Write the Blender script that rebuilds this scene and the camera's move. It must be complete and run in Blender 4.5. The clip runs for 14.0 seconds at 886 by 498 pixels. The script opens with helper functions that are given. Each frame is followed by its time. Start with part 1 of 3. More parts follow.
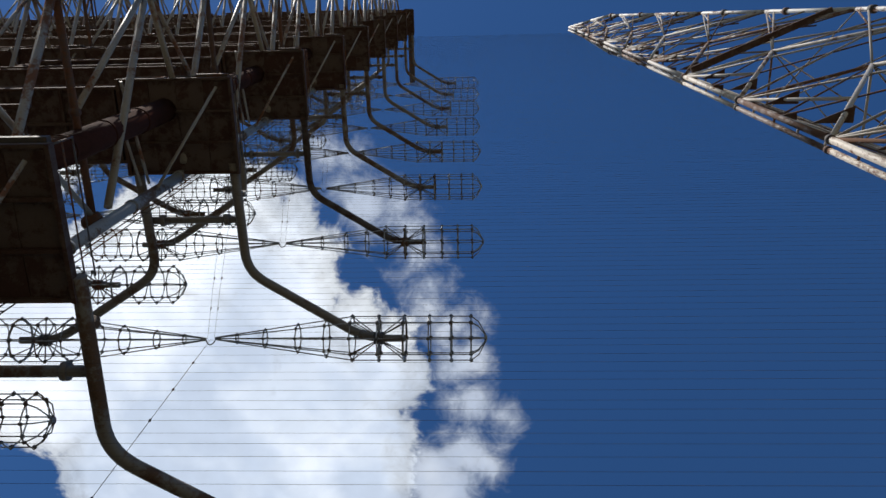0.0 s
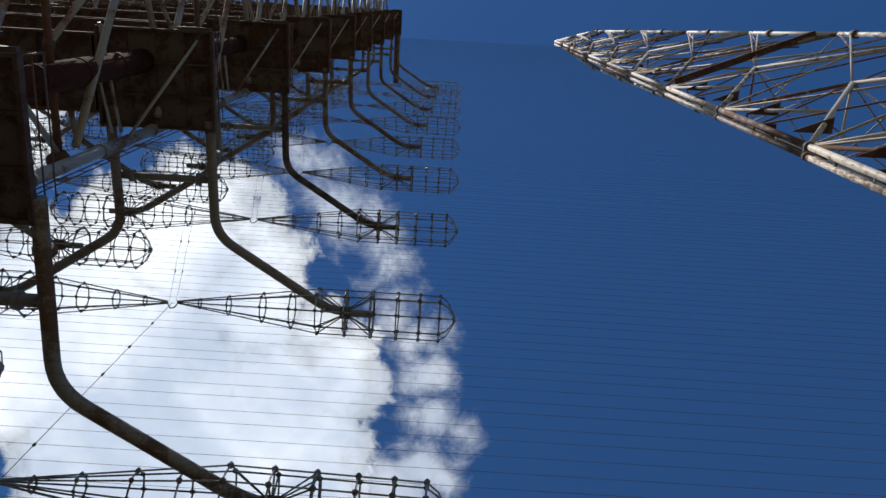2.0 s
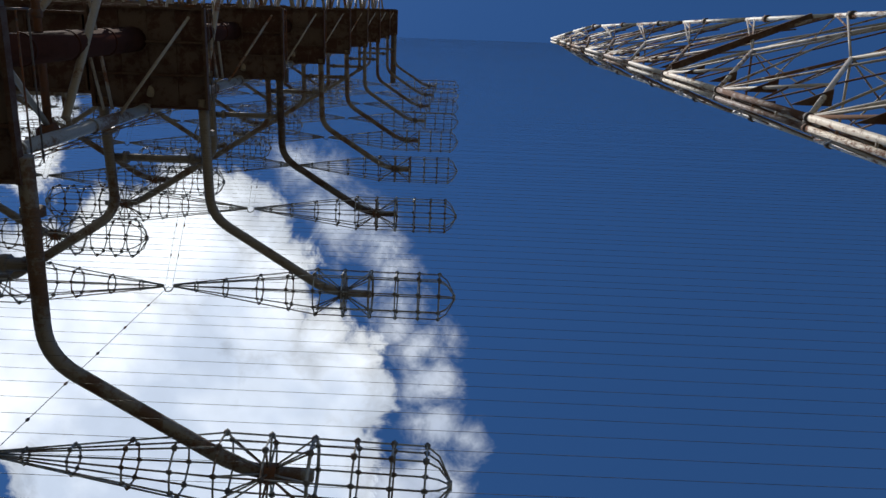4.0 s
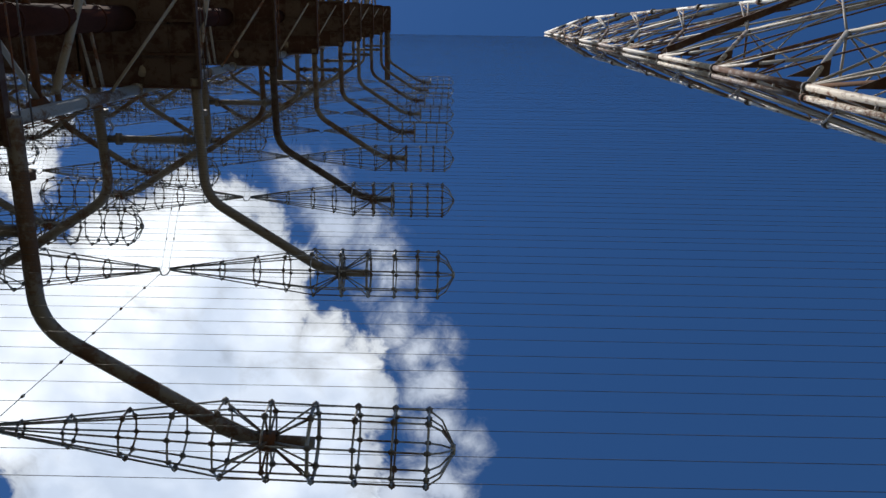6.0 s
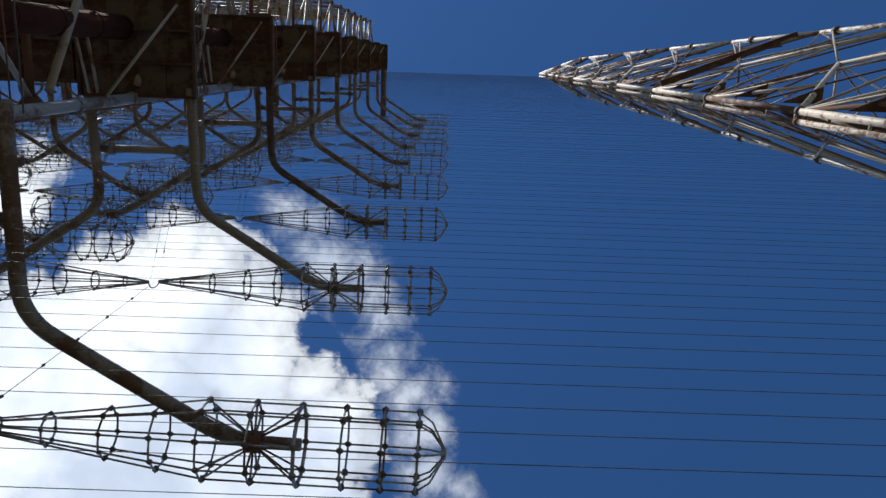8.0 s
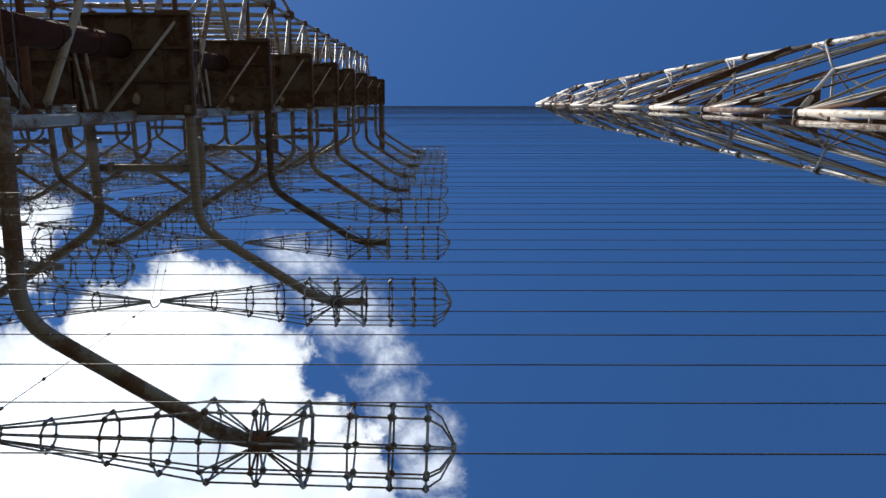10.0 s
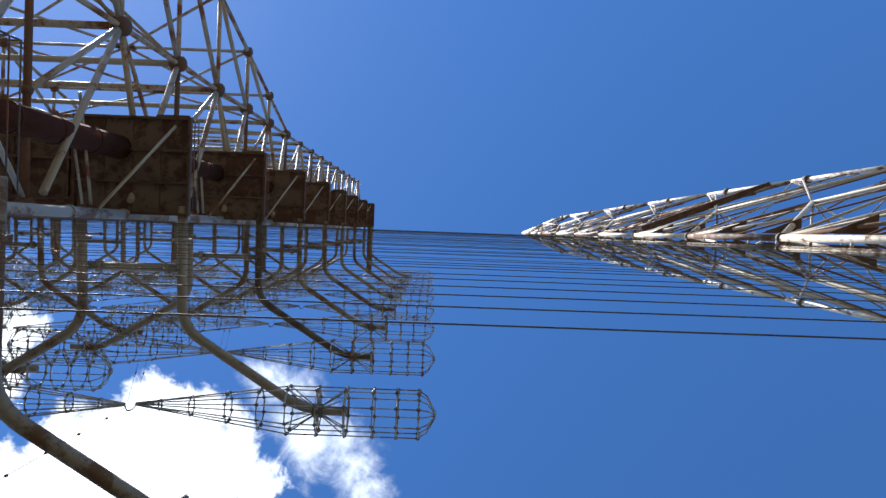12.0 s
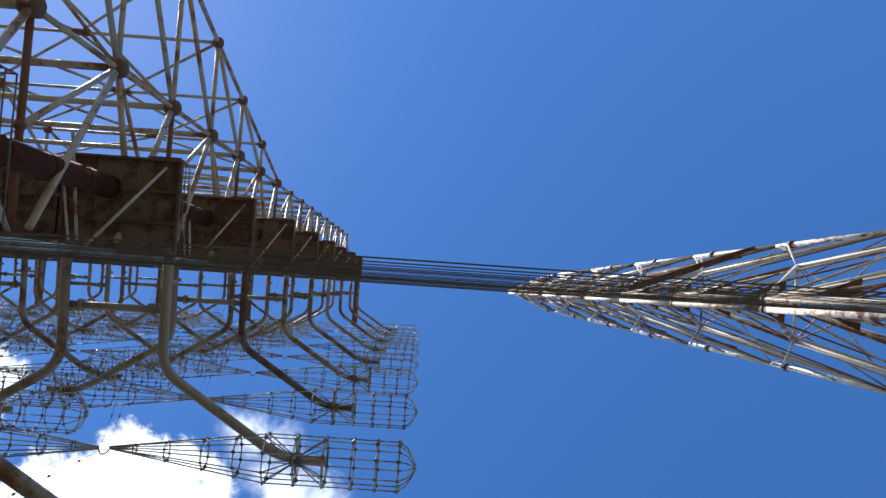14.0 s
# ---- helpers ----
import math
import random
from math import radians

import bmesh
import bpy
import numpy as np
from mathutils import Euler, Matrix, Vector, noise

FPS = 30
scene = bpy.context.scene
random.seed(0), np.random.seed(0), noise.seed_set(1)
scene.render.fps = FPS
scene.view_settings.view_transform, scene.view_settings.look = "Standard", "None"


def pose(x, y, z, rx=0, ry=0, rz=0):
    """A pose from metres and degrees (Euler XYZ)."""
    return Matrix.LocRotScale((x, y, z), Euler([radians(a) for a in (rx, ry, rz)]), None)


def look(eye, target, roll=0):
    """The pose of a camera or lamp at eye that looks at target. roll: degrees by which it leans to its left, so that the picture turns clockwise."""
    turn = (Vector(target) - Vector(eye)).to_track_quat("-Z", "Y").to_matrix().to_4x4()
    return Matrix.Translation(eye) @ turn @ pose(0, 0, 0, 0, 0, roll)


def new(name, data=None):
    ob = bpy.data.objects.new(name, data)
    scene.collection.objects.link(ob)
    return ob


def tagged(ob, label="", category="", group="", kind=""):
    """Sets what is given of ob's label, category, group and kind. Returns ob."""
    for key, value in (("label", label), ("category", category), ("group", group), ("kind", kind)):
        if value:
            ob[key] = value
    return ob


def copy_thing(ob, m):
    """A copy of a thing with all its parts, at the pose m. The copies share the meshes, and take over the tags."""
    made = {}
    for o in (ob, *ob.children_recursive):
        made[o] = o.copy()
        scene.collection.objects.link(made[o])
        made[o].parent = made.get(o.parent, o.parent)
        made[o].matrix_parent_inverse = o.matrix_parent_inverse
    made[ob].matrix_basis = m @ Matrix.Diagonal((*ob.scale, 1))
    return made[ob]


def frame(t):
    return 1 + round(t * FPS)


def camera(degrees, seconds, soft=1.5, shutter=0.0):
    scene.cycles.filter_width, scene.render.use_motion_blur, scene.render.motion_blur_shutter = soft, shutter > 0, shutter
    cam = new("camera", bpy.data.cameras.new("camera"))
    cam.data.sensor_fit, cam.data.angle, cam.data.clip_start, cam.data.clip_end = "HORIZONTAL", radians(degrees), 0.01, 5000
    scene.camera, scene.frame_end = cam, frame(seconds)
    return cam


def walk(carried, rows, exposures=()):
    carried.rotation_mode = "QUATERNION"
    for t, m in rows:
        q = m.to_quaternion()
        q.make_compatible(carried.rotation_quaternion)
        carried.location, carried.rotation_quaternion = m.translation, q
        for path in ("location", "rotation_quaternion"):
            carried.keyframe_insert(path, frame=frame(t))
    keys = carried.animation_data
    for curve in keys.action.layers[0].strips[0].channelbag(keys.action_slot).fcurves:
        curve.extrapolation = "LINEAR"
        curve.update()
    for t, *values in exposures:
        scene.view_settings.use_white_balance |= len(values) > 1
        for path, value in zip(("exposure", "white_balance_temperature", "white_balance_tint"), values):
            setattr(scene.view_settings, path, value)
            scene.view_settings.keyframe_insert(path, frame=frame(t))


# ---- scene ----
cam = camera(58.2, 14.0)
PATH = (  # seconds, x, y, and the turn in degrees
    (0, -0.004, -7.463, 161.77, -2.19, 1.34),
    (0.5, -0.035, -6.963, 161.57, -1.73, 0.65),
    (1, -0.074, -6.521, 161.57, -1.45, -0.61),
    (1.5, -0.103, -6.133, 161.96, -1.34, -2.01),
    (2, -0.097, -5.762, 162.86, -1.42, -3.11),
    (4.5, 0.116, -4.051, 163.32, -0.96, -0.96),
    (5, 0.114, -3.753, 162.64, -0.63, 0.12),
    (5.5, 0.126, -3.429, 162.61, -0.54, 0.24),
    (6, 0.127, -3.128, 163.53, -0.70, -0.83),
    (6.5, 0.118, -2.839, 164.72, -0.57, -1.46),
    (7, 0.129, -2.507, 165.76, -0.54, -2.39),
    (9.5, 0.138, -0.880, 168.10, -0.22, -0.20),
    (10, 0.113, -0.546, 169.45, -0.19, 0.00),
    (10.5, 0.057, -0.241, 171.21, -0.23, -0.38),
    (11, 0.000, 0.009, 173.38, -0.11, -0.63),
    (11.5, -0.038, 0.182, 176.10, 0.19, -1.32),
    (12, -0.036, 0.307, 178.73, 0.74, -2.09),
    (12.5, -0.011, 0.406, 180.77, 1.51, -2.11),
    (13, 0.015, 0.508, 181.84, 2.10, -2.11),
    (13.5, 0.021, 0.566, 182.53, 2.08, -2.99),
    (14, 0.021, 0.588, 182.77, 1.65, -3.91),
)
EXPOSURES = ((0, -0.05), (7.2, 0.03), (9.3, 0.2), (10, 0.42), (11, 1.02), (12, 1.16), (14, 1.2))
walk(cam, [(t, pose(x, y, 1.6, rx, ry, rz)) for t, x, y, rx, ry, rz in PATH], EXPOSURES)

# ---- sky and sun ----
SUN_WAY = Vector((-0.48, -0.38, 1.0)).normalized()  # from the place to the sun
sun = new("sun", bpy.data.lights.new("sun", "SUN"))
sun.data.energy, sun.data.angle, sun.data.color = 4.0, radians(0.53), (1.0, 0.95, 0.87)
sun.matrix_world = look(SUN_WAY * 400, (0, 0, 0))


def nodes_of(tree):
    """A short way to add a node: add(type, settings, inputs)."""
    def add(kind, inputs=(), **settings):
        n = tree.nodes.new(kind)
        for k, v in settings.items():
            if k == "operation":
                n.operation = v
            elif k == "use_clamp":
                n.use_clamp = v
            elif k == "data_type":
                n.data_type = v
            elif k == "interpolation_type":
                n.interpolation_type = v
        for k, v in dict(inputs).items():
            if isinstance(v, bpy.types.NodeSocket):
                tree.links.new(v, n.inputs[k])
            else:
                n.inputs[k].default_value = v
        return n
    return add


# the cumulus bank, the thin strip beside it and the blue gaps: x / z, y / z and radius of each puff
BANK = ((-0.27, 0.265, 0.047), (-0.241, 0.326, 0.042), (-0.269, 0.406, 0.087), (-0.174, 0.431, 0.044), (-0.132, 0.466, 0.044), (-0.143, 0.525, 0.062),
        (-0.225, 0.538, 0.1), (-0.364, 0.323, 0.1), (-0.52, 0.418, 0.129), (-0.42, 0.53, 0.168), (-0.343, 0.236, 0.038), (-0.292, 0.254, 0.04),
        (-0.25, 0.295, 0.044), (-0.221, 0.324, 0.034), (-0.207, 0.356, 0.016), (-0.142, 0.514, 0.063), (-0.173, 0.605, 0.078), (-0.28, 0.687, 0.183),
        (-0.202, 0.6, 0.079), (-0.155, 0.493, 0.059), (-0.243, 0.715, 0.131), (-0.463, 0.696, 0.161), (-0.546, 0.196, 0.046), (-0.557, 0.165, 0.044),
        (-0.509, 0.139, 0.026), (-0.278, 0.243, 0.031), (-0.347, 0.281, 0.046), (-0.448, 0.312, 0.058), (-0.205, 0.312, 0.023), (-0.3, 0.85, 0.22),
        (-0.62, 0.5, 0.14), (-0.68, 0.9, 0.15))
STRIP = ((-0.199, 0.191, 0.019), (-0.174, 0.205, 0.025), (-0.181, 0.239, 0.019), (-0.148, 0.271, 0.034), (-0.104, 0.269, 0.029), (-0.093, 0.296, 0.027),
         (-0.073, 0.338, 0.023), (-0.065, 0.381, 0.023), (-0.064, 0.413, 0.027), (-0.046, 0.453, 0.029), (-0.027, 0.503, 0.031), (-0.013, 0.558, 0.037),
         (-0.19, 0.205, 0.029), (-0.161, 0.201, 0.023), (-0.147, 0.264, 0.041), (-0.115, 0.301, 0.03), (-0.089, 0.346, 0.03), (-0.074, 0.383, 0.026),
         (-0.031, 0.438, 0.034), (-0.017, 0.488, 0.035), (0.031, 0.577, 0.024), (-0.026, 0.641, 0.048), (-0.022, 0.558, 0.03), (-0.058, 0.685, 0.063),
         (0.009, 0.656, 0.035), (0.043, 0.586, 0.012))
GAPS = ((-0.14, 0.364, 0.028), (-0.167, 0.378, 0.019), (-0.114, 0.351, 0.02), (-0.102, 0.403, 0.013), (-0.086, 0.447, 0.009), (-0.071, 0.492, 0.01),
        (-0.068, 0.474, 0.011), (-0.071, 0.518, 0.007), (-0.083, 0.58, 0.017), (-0.076, 0.609, 0.019), (-0.069, 0.573, 0.014), (-0.679, 0.701, 0.043),
        (-0.248, 0.258, 0.007), (-0.202, 0.27, 0.009), (-0.13, 0.339, 0.035))
HOLLOWS = ((-0.27, 0.53, 0.15), (-0.40, 0.66, 0.18), (-0.15, 0.66, 0.09), (-0.02, 0.62, 0.08))  # thicker, greyer parts


def build_world():
    world = bpy.data.worlds.new("sky")
    scene.world = world
    world.use_nodes = True
    tree = world.node_tree
    tree.nodes.clear()
    add = nodes_of(tree)
    m = lambda op, a, b=0.0, c=0.0, clamp=False: add("ShaderNodeMath", {0: a, 1: b, 2: c}, operation=op, use_clamp=clamp).outputs[0]
    sky = add("ShaderNodeTexSky")
    sky.sky_type, sky.sun_disc = "NISHITA", False
    sky.sun_elevation, sky.sun_rotation = math.asin(SUN_WAY.z), math.atan2(SUN_WAY.x, SUN_WAY.y)
    sky.altitude, sky.air_density, sky.dust_density, sky.ozone_density = 800, 1.0, 0.13, 4.0
    blue = add("ShaderNodeHueSaturation", {"Hue": 0.505, "Saturation": 1.22, "Value": 0.89, "Color": sky.outputs[0]})
    way = add("ShaderNodeTexCoord").outputs["Generated"]
    part3 = add("ShaderNodeSeparateXYZ", {0: way})
    up = m("MAXIMUM", part3.outputs[2], 0.05)
    u, v = m("DIVIDE", part3.outputs[0], up), m("DIVIDE", part3.outputs[1], up)
    flat = add("ShaderNodeCombineXYZ", {0: u, 1: v, 2: 0.0}).outputs[0]
    noise_at = lambda scale, detail, rough, warp=0.0: add("ShaderNodeTexNoise", {"Vector": flat, "Scale": scale, "Detail": detail, "Roughness": rough, "Distortion": warp}).outputs["Fac"]
    ragged = m("ADD", m("MULTIPLY_ADD", noise_at(19.0, 9.0, 0.62, 0.5), 0.095, -0.0425), m("MULTIPLY_ADD", noise_at(90.0, 6.0, 0.6, 0.6), 0.022, -0.011))

    def reach(u0, v0, r):
        """How far the way lies inside a round puff of the sky."""
        far = add("ShaderNodeVectorMath", {0: flat, 1: (u0, v0, 0)}, operation="DISTANCE").outputs["Value"]
        return m("SUBTRACT", r, far)

    def union(puffs):
        total = -1.0
        for puff in puffs:
            total = m("MAXIMUM", total, reach(*puff))
        return total

    gaps = m("MULTIPLY", union(GAPS), -1.0)
    bank = m("ADD", m("MINIMUM", union(BANK), gaps), ragged)
    strip = m("ADD", m("MINIMUM", union(STRIP), gaps), ragged)
    either = m("MAXIMUM", bank, strip)
    dense = add("ShaderNodeMapRange", {0: bank, 1: -0.010, 2: 0.012}, interpolation_type="SMOOTHSTEP").outputs[0]
    thin = add("ShaderNodeMapRange", {0: strip, 1: -0.014, 2: 0.035, 4: 0.68}, interpolation_type="SMOOTHSTEP").outputs[0]
    cover = m("MAXIMUM", dense, thin)
    thick = add("ShaderNodeMapRange", {0: either, 1: 0.0, 2: 0.05}, interpolation_type="SMOOTHSTEP").outputs[0]
    hollow = add("ShaderNodeMapRange", {0: m("ADD", union(HOLLOWS), ragged), 1: -0.05, 2: 0.11}, interpolation_type="SMOOTHSTEP").outputs[0]
    light = m("SUBTRACT", add("ShaderNodeMapRange", {0: noise_at(6.0, 3.0, 0.45), 1: 0.28, 2: 0.58}).outputs[0], m("MULTIPLY", hollow, 0.7), clamp=True)
    fine = add("ShaderNodeMapRange", {0: noise_at(26.0, 6.0, 0.55, 0.3), 1: 0.3, 2: 0.7, 3: 0.96, 4: 1.04}).outputs[0]
    glow = m("MULTIPLY", m("MULTIPLY_ADD", light, 0.36, 0.80), m("MULTIPLY", fine, m("MULTIPLY_ADD", thick, 3.8, 6.4)))
    white = add("ShaderNodeMix", {0: light, 6: (0.74, 0.86, 1.06, 1), 7: (0.93, 0.98, 1.04, 1)}, data_type="RGBA").outputs[2]
    cloud = add("ShaderNodeVectorMath", {0: white, "Scale": glow}, operation="SCALE").outputs[0]
    mix = add("ShaderNodeMix", {0: cover, 6: blue.outputs[0], 7: cloud}, data_type="RGBA").outputs[2]
    back = add("ShaderNodeBackground", {"Color": mix, "Strength": 0.1})
    add("ShaderNodeOutputWorld", {"Surface": back.outputs[0]})


build_world()


# ---- materials ----
def metal(name, paint, rust, amount, rough=0.55, metallic=0.0, scale=1.0, bump=0.3, vary=0.12, gloss=0.35):
    """Weathered steel: old paint or zinc, with rust in patches and streaks."""
    mat = bpy.data.materials.new(name)
    mat.use_nodes = True
    tree = mat.node_tree
    add = nodes_of(tree)
    bsdf = tree.nodes["Principled BSDF"]
    where = add("ShaderNodeNewGeometry").outputs["Position"]
    rnd = add("ShaderNodeObjectInfo").outputs["Random"]
    long = add("ShaderNodeMapping", {"Vector": where, "Scale": (1.0, 1.0, 0.55)}).outputs[0]
    big = add("ShaderNodeTexNoise", {"Vector": long, "Scale": 0.9 * scale, "Detail": 5.0, "Roughness": 0.62}).outputs["Fac"]
    fine = add("ShaderNodeTexNoise", {"Vector": where, "Scale": 9.0 * scale, "Detail": 6.0, "Roughness": 0.7}).outputs["Fac"]
    m = lambda op, a, b=0.0, c=0.0: add("ShaderNodeMath", {0: a, 1: b, 2: c}, operation=op).outputs[0]
    sum_ = m("ADD", m("MULTIPLY", big, 0.65), m("MULTIPLY_ADD", fine, 0.35, m("MULTIPLY_ADD", rnd, vary, -vary / 2)))
    cut = 0.5 + 0.22 * (0.5 - amount)
    mask = add("ShaderNodeMapRange", {0: sum_, 1: cut - 0.035, 2: cut + 0.045}).outputs[0]
    tone = add("ShaderNodeMix", {0: fine, 6: (*[c * 0.72 for c in paint], 1), 7: (*[min(1, c * 1.2) for c in paint], 1)}, data_type="RGBA").outputs[2]
    rtone = add("ShaderNodeMix", {0: fine, 6: (*[c * 0.45 for c in rust], 1), 7: (*[c * 1.5 for c in rust], 1)}, data_type="RGBA").outputs[2]
    col = add("ShaderNodeMix", {0: mask, 6: tone, 7: rtone}, data_type="RGBA").outputs[2]
    tree.links.new(col, bsdf.inputs["Base Color"])
    tree.links.new(add("ShaderNodeMapRange", {0: mask, 3: rough, 4: 0.9}).outputs[0], bsdf.inputs["Roughness"])
    tree.links.new(m("MULTIPLY_ADD", mask, -metallic, metallic), bsdf.inputs["Metallic"])
    bp = add("ShaderNodeBump", {"Strength": bump, "Distance": 0.02, "Height": m("ADD", fine, mask)})
    tree.links.new(bp.outputs[0], bsdf.inputs["Normal"])
    bsdf.inputs["Specular IOR Level"].default_value = gloss
    return mat


RUST = (0.16, 0.065, 0.03)
STEEL = metal("weathered steel pipe", (0.30, 0.268, 0.225), RUST, 0.24)
TOWER = metal("pale tower steel", (0.44, 0.40, 0.35), (0.14, 0.07, 0.04), 0.42, vary=0.24, scale=1.8)
PALE_TOWER = metal("cream tower paint", (0.62, 0.55, 0.45), (0.15, 0.062, 0.032), 0.44, vary=0.1, scale=3.0)
# raking chords' coat: the brightness of sun on them is put into the colour
RAKE = metal("sun-bright weathered tower steel", (0.58, 0.56, 0.52), (0.15, 0.07, 0.04), 0.26, vary=0.1, scale=2.0)
DULL_TOWER = metal("dull grey-brown tower steel", (0.24, 0.19, 0.165), (0.13, 0.068, 0.042), 0.5, vary=0.1, scale=2.0)
ARM = metal("dull grey arm pipe", (0.215, 0.19, 0.16), (0.12, 0.07, 0.045), 0.40, rough=0.6)
DARK_ARM = metal("blackened arm pipe", (0.10, 0.085, 0.075), (0.06, 0.035, 0.025), 0.55, rough=0.7)
DECK = metal("rusted deck plate", (0.10, 0.068, 0.055), (0.07, 0.035, 0.026), 0.55, rough=0.85, scale=1.6)
PALE = metal("pale painted pipe", (0.31, 0.315, 0.315), (0.15, 0.085, 0.055), 0.36, vary=0.05)
PLATE = metal("rusted floor plate", (0.118, 0.087, 0.074), (0.068, 0.033, 0.025), 0.56, rough=0.9, scale=2.2, vary=0.14)
DUCT = metal("rust brown duct", (0.06, 0.023, 0.016), (0.038, 0.015, 0.01), 0.5, rough=0.95, gloss=0.04)
ZINC = metal("grey zinc rod", (0.36, 0.36, 0.35), (0.14, 0.09, 0.06), 0.36, rough=0.5, metallic=0.25)
KNOB = metal("dark clamp iron", (0.09, 0.08, 0.075), RUST, 0.4, rough=0.7)
CLAMP = metal("grey clamp iron", (0.15, 0.145, 0.14), (0.11, 0.07, 0.05), 0.35, rough=0.6)
WIRE = metal("dark drawn wire", (0.06, 0.06, 0.058), (0.055, 0.042, 0.035), 0.4, rough=0.6)
# rusted gussets; its dark tone also stands in for shade on tower lacing
GUSSET = metal("rusted gusset and shade-dark lacing steel", (0.095, 0.06, 0.046), (0.12, 0.052, 0.028), 0.45, rough=0.85)


def soil():
    mat = bpy.data.materials.new("dry grass and sand")
    mat.use_nodes = True
    add = nodes_of(mat.node_tree)
    where = add("ShaderNodeNewGeometry").outputs["Position"]
    a = add("ShaderNodeTexNoise", {"Vector": where, "Scale": 0.15, "Detail": 8.0, "Roughness": 0.65}).outputs["Fac"]
    b = add("ShaderNodeTexNoise", {"Vector": where, "Scale": 6.0, "Detail": 6.0}).outputs["Fac"]
    g = add("ShaderNodeMix", {0: b, 6: (0.075, 0.07, 0.04, 1), 7: (0.17, 0.145, 0.085, 1)}, data_type="RGBA").outputs[2]
    s = add("ShaderNodeMix", {0: b, 6: (0.20, 0.16, 0.11, 1), 7: (0.34, 0.29, 0.21, 1)}, data_type="RGBA").outputs[2]
    f = add("ShaderNodeMapRange", {0: a, 1: 0.55, 2: 0.72}).outputs[0]
    c = add("ShaderNodeMix", {0: f, 6: g, 7: s}, data_type="RGBA").outputs[2]
    bsdf = mat.node_tree.nodes["Principled BSDF"]
    mat.node_tree.links.new(c, bsdf.inputs["Base Color"])
    bsdf.inputs["Roughness"].default_value = 0.95
    return mat


SOIL = soil()


# ---- mesh helpers ----
class Soup:
    """Points and faces, gathered and made into one mesh."""
    def __init__(self):
        self.v, self.f, self.second = [], [], set()

    def pipe(self, pts, r, sides=8, r_end=None, caps=True):
        """A pipe through the points; its radius runs from r to r_end."""
        pts = [Vector(p) for p in pts]
        n, base = len(pts), len(self.v)
        along = (pts[1] - pts[0]).normalized()
        side = along.orthogonal().normalized()
        for i, p in enumerate(pts):
            if 0 < i < n - 1:
                a = ((pts[i] - pts[i - 1]).normalized() + (pts[i + 1] - pts[i]).normalized()).normalized()
            else:
                a = (pts[min(i + 1, n - 1)] - pts[max(i - 1, 0)]).normalized()
            side = (side - a * side.dot(a)).normalized()
            other = a.cross(side)
            rad = r if r_end is None else r + (r_end - r) * i / (n - 1)
            for k in range(sides):
                w = 2 * math.pi * k / sides
                self.v.append(p + (side * math.cos(w) + other * math.sin(w)) * rad)
        for i in range(n - 1):
            for k in range(sides):
                q = base + i * sides
                self.f.append((q + k, q + (k + 1) % sides, q + sides + (k + 1) % sides, q + sides + k))
        if caps:
            self.f.append(tuple(base + k for k in reversed(range(sides))))
            self.f.append(tuple(base + (n - 1) * sides + k for k in range(sides)))
        return self

    def hoop(self, pts, radii, axis, sides=5, clamp=1.0):
        """A closed pipe round an axis, with a radius for each point; where it is thicker than clamp, it is of the second material."""
        n, base, mid = len(pts), len(self.v), sum(pts, Vector()) / len(pts)
        for p, r in zip(pts, radii):
            o = (p - mid).normalized()
            for k in range(sides):
                w = 2 * math.pi * k / sides
                self.v.append(p + (o * math.cos(w) + axis * math.sin(w)) * r)
        for i in range(n):
            q, t = base + i * sides, base + (i + 1) % n * sides
            if max(radii[i], radii[(i + 1) % n]) > clamp:
                self.second.update(range(len(self.f), len(self.f) + sides))
            for k in range(sides):
                self.f.append((q + k, q + (k + 1) % sides, t + (k + 1) % sides, t + k))
        return self

    def prism(self, outline, z0, z1):
        """An upright prism over an outline of x, y."""
        n, b = len(outline), len(self.v)
        self.v += [Vector((x, y, z)) for z in (z0, z1) for x, y in outline]
        self.f += [tuple(b + i for i in reversed(range(n))), tuple(b + n + i for i in range(n))]
        self.f += [(b + i, b + (i + 1) % n, b + n + (i + 1) % n, b + n + i) for i in range(n)]
        return self

    def box(self, lo, hi):
        b = len(self.v)
        for z in (lo[2], hi[2]):
            self.v += [Vector((lo[0], lo[1], z)), Vector((hi[0], lo[1], z)), Vector((hi[0], hi[1], z)), Vector((lo[0], hi[1], z))]
        self.f += [tuple(b + i for i in q) for q in ((3, 2, 1, 0), (4, 5, 6, 7), (0, 1, 5, 4), (1, 2, 6, 5), (2, 3, 7, 6), (3, 0, 4, 7))]
        return self

    def knob(self, p, r, along=(0, 0, 1), flat=1.0):
        """A small rounded lump: an eight-sided drum with chamfered ends."""
        p, a = Vector(p), Vector(along).normalized()
        s = a.orthogonal().normalized()
        o = a.cross(s)
        b = len(self.v)
        for h, q in ((-1, 0.5), (-0.5, 1), (0.5, 1), (1, 0.5)):
            for k in range(6):
                w = k * math.pi / 3
                self.v.append(p + a * (h * r * flat) + (s * math.cos(w) + o * math.sin(w)) * (r * q))
        for i in range(3):
            for k in range(6):
                self.f.append((b + 6 * i + k, b + 6 * i + (k + 1) % 6, b + 6 * i + 6 + (k + 1) % 6, b + 6 * i + 6 + k))
        self.f += [tuple(b + k for k in range(5, -1, -1)), tuple(b + 18 + k for k in range(6))]
        return self

    def mesh(self, name, material, smooth=True):
        me = bpy.data.meshes.new(name)
        me.from_pydata([tuple(v) for v in self.v], [], self.f)
        if smooth:
            me.polygons.foreach_set("use_smooth", [len(p.vertices) == 4 for p in me.polygons])
        me.materials.append(material)
        if self.second:
            me.materials.append(CLAMP)
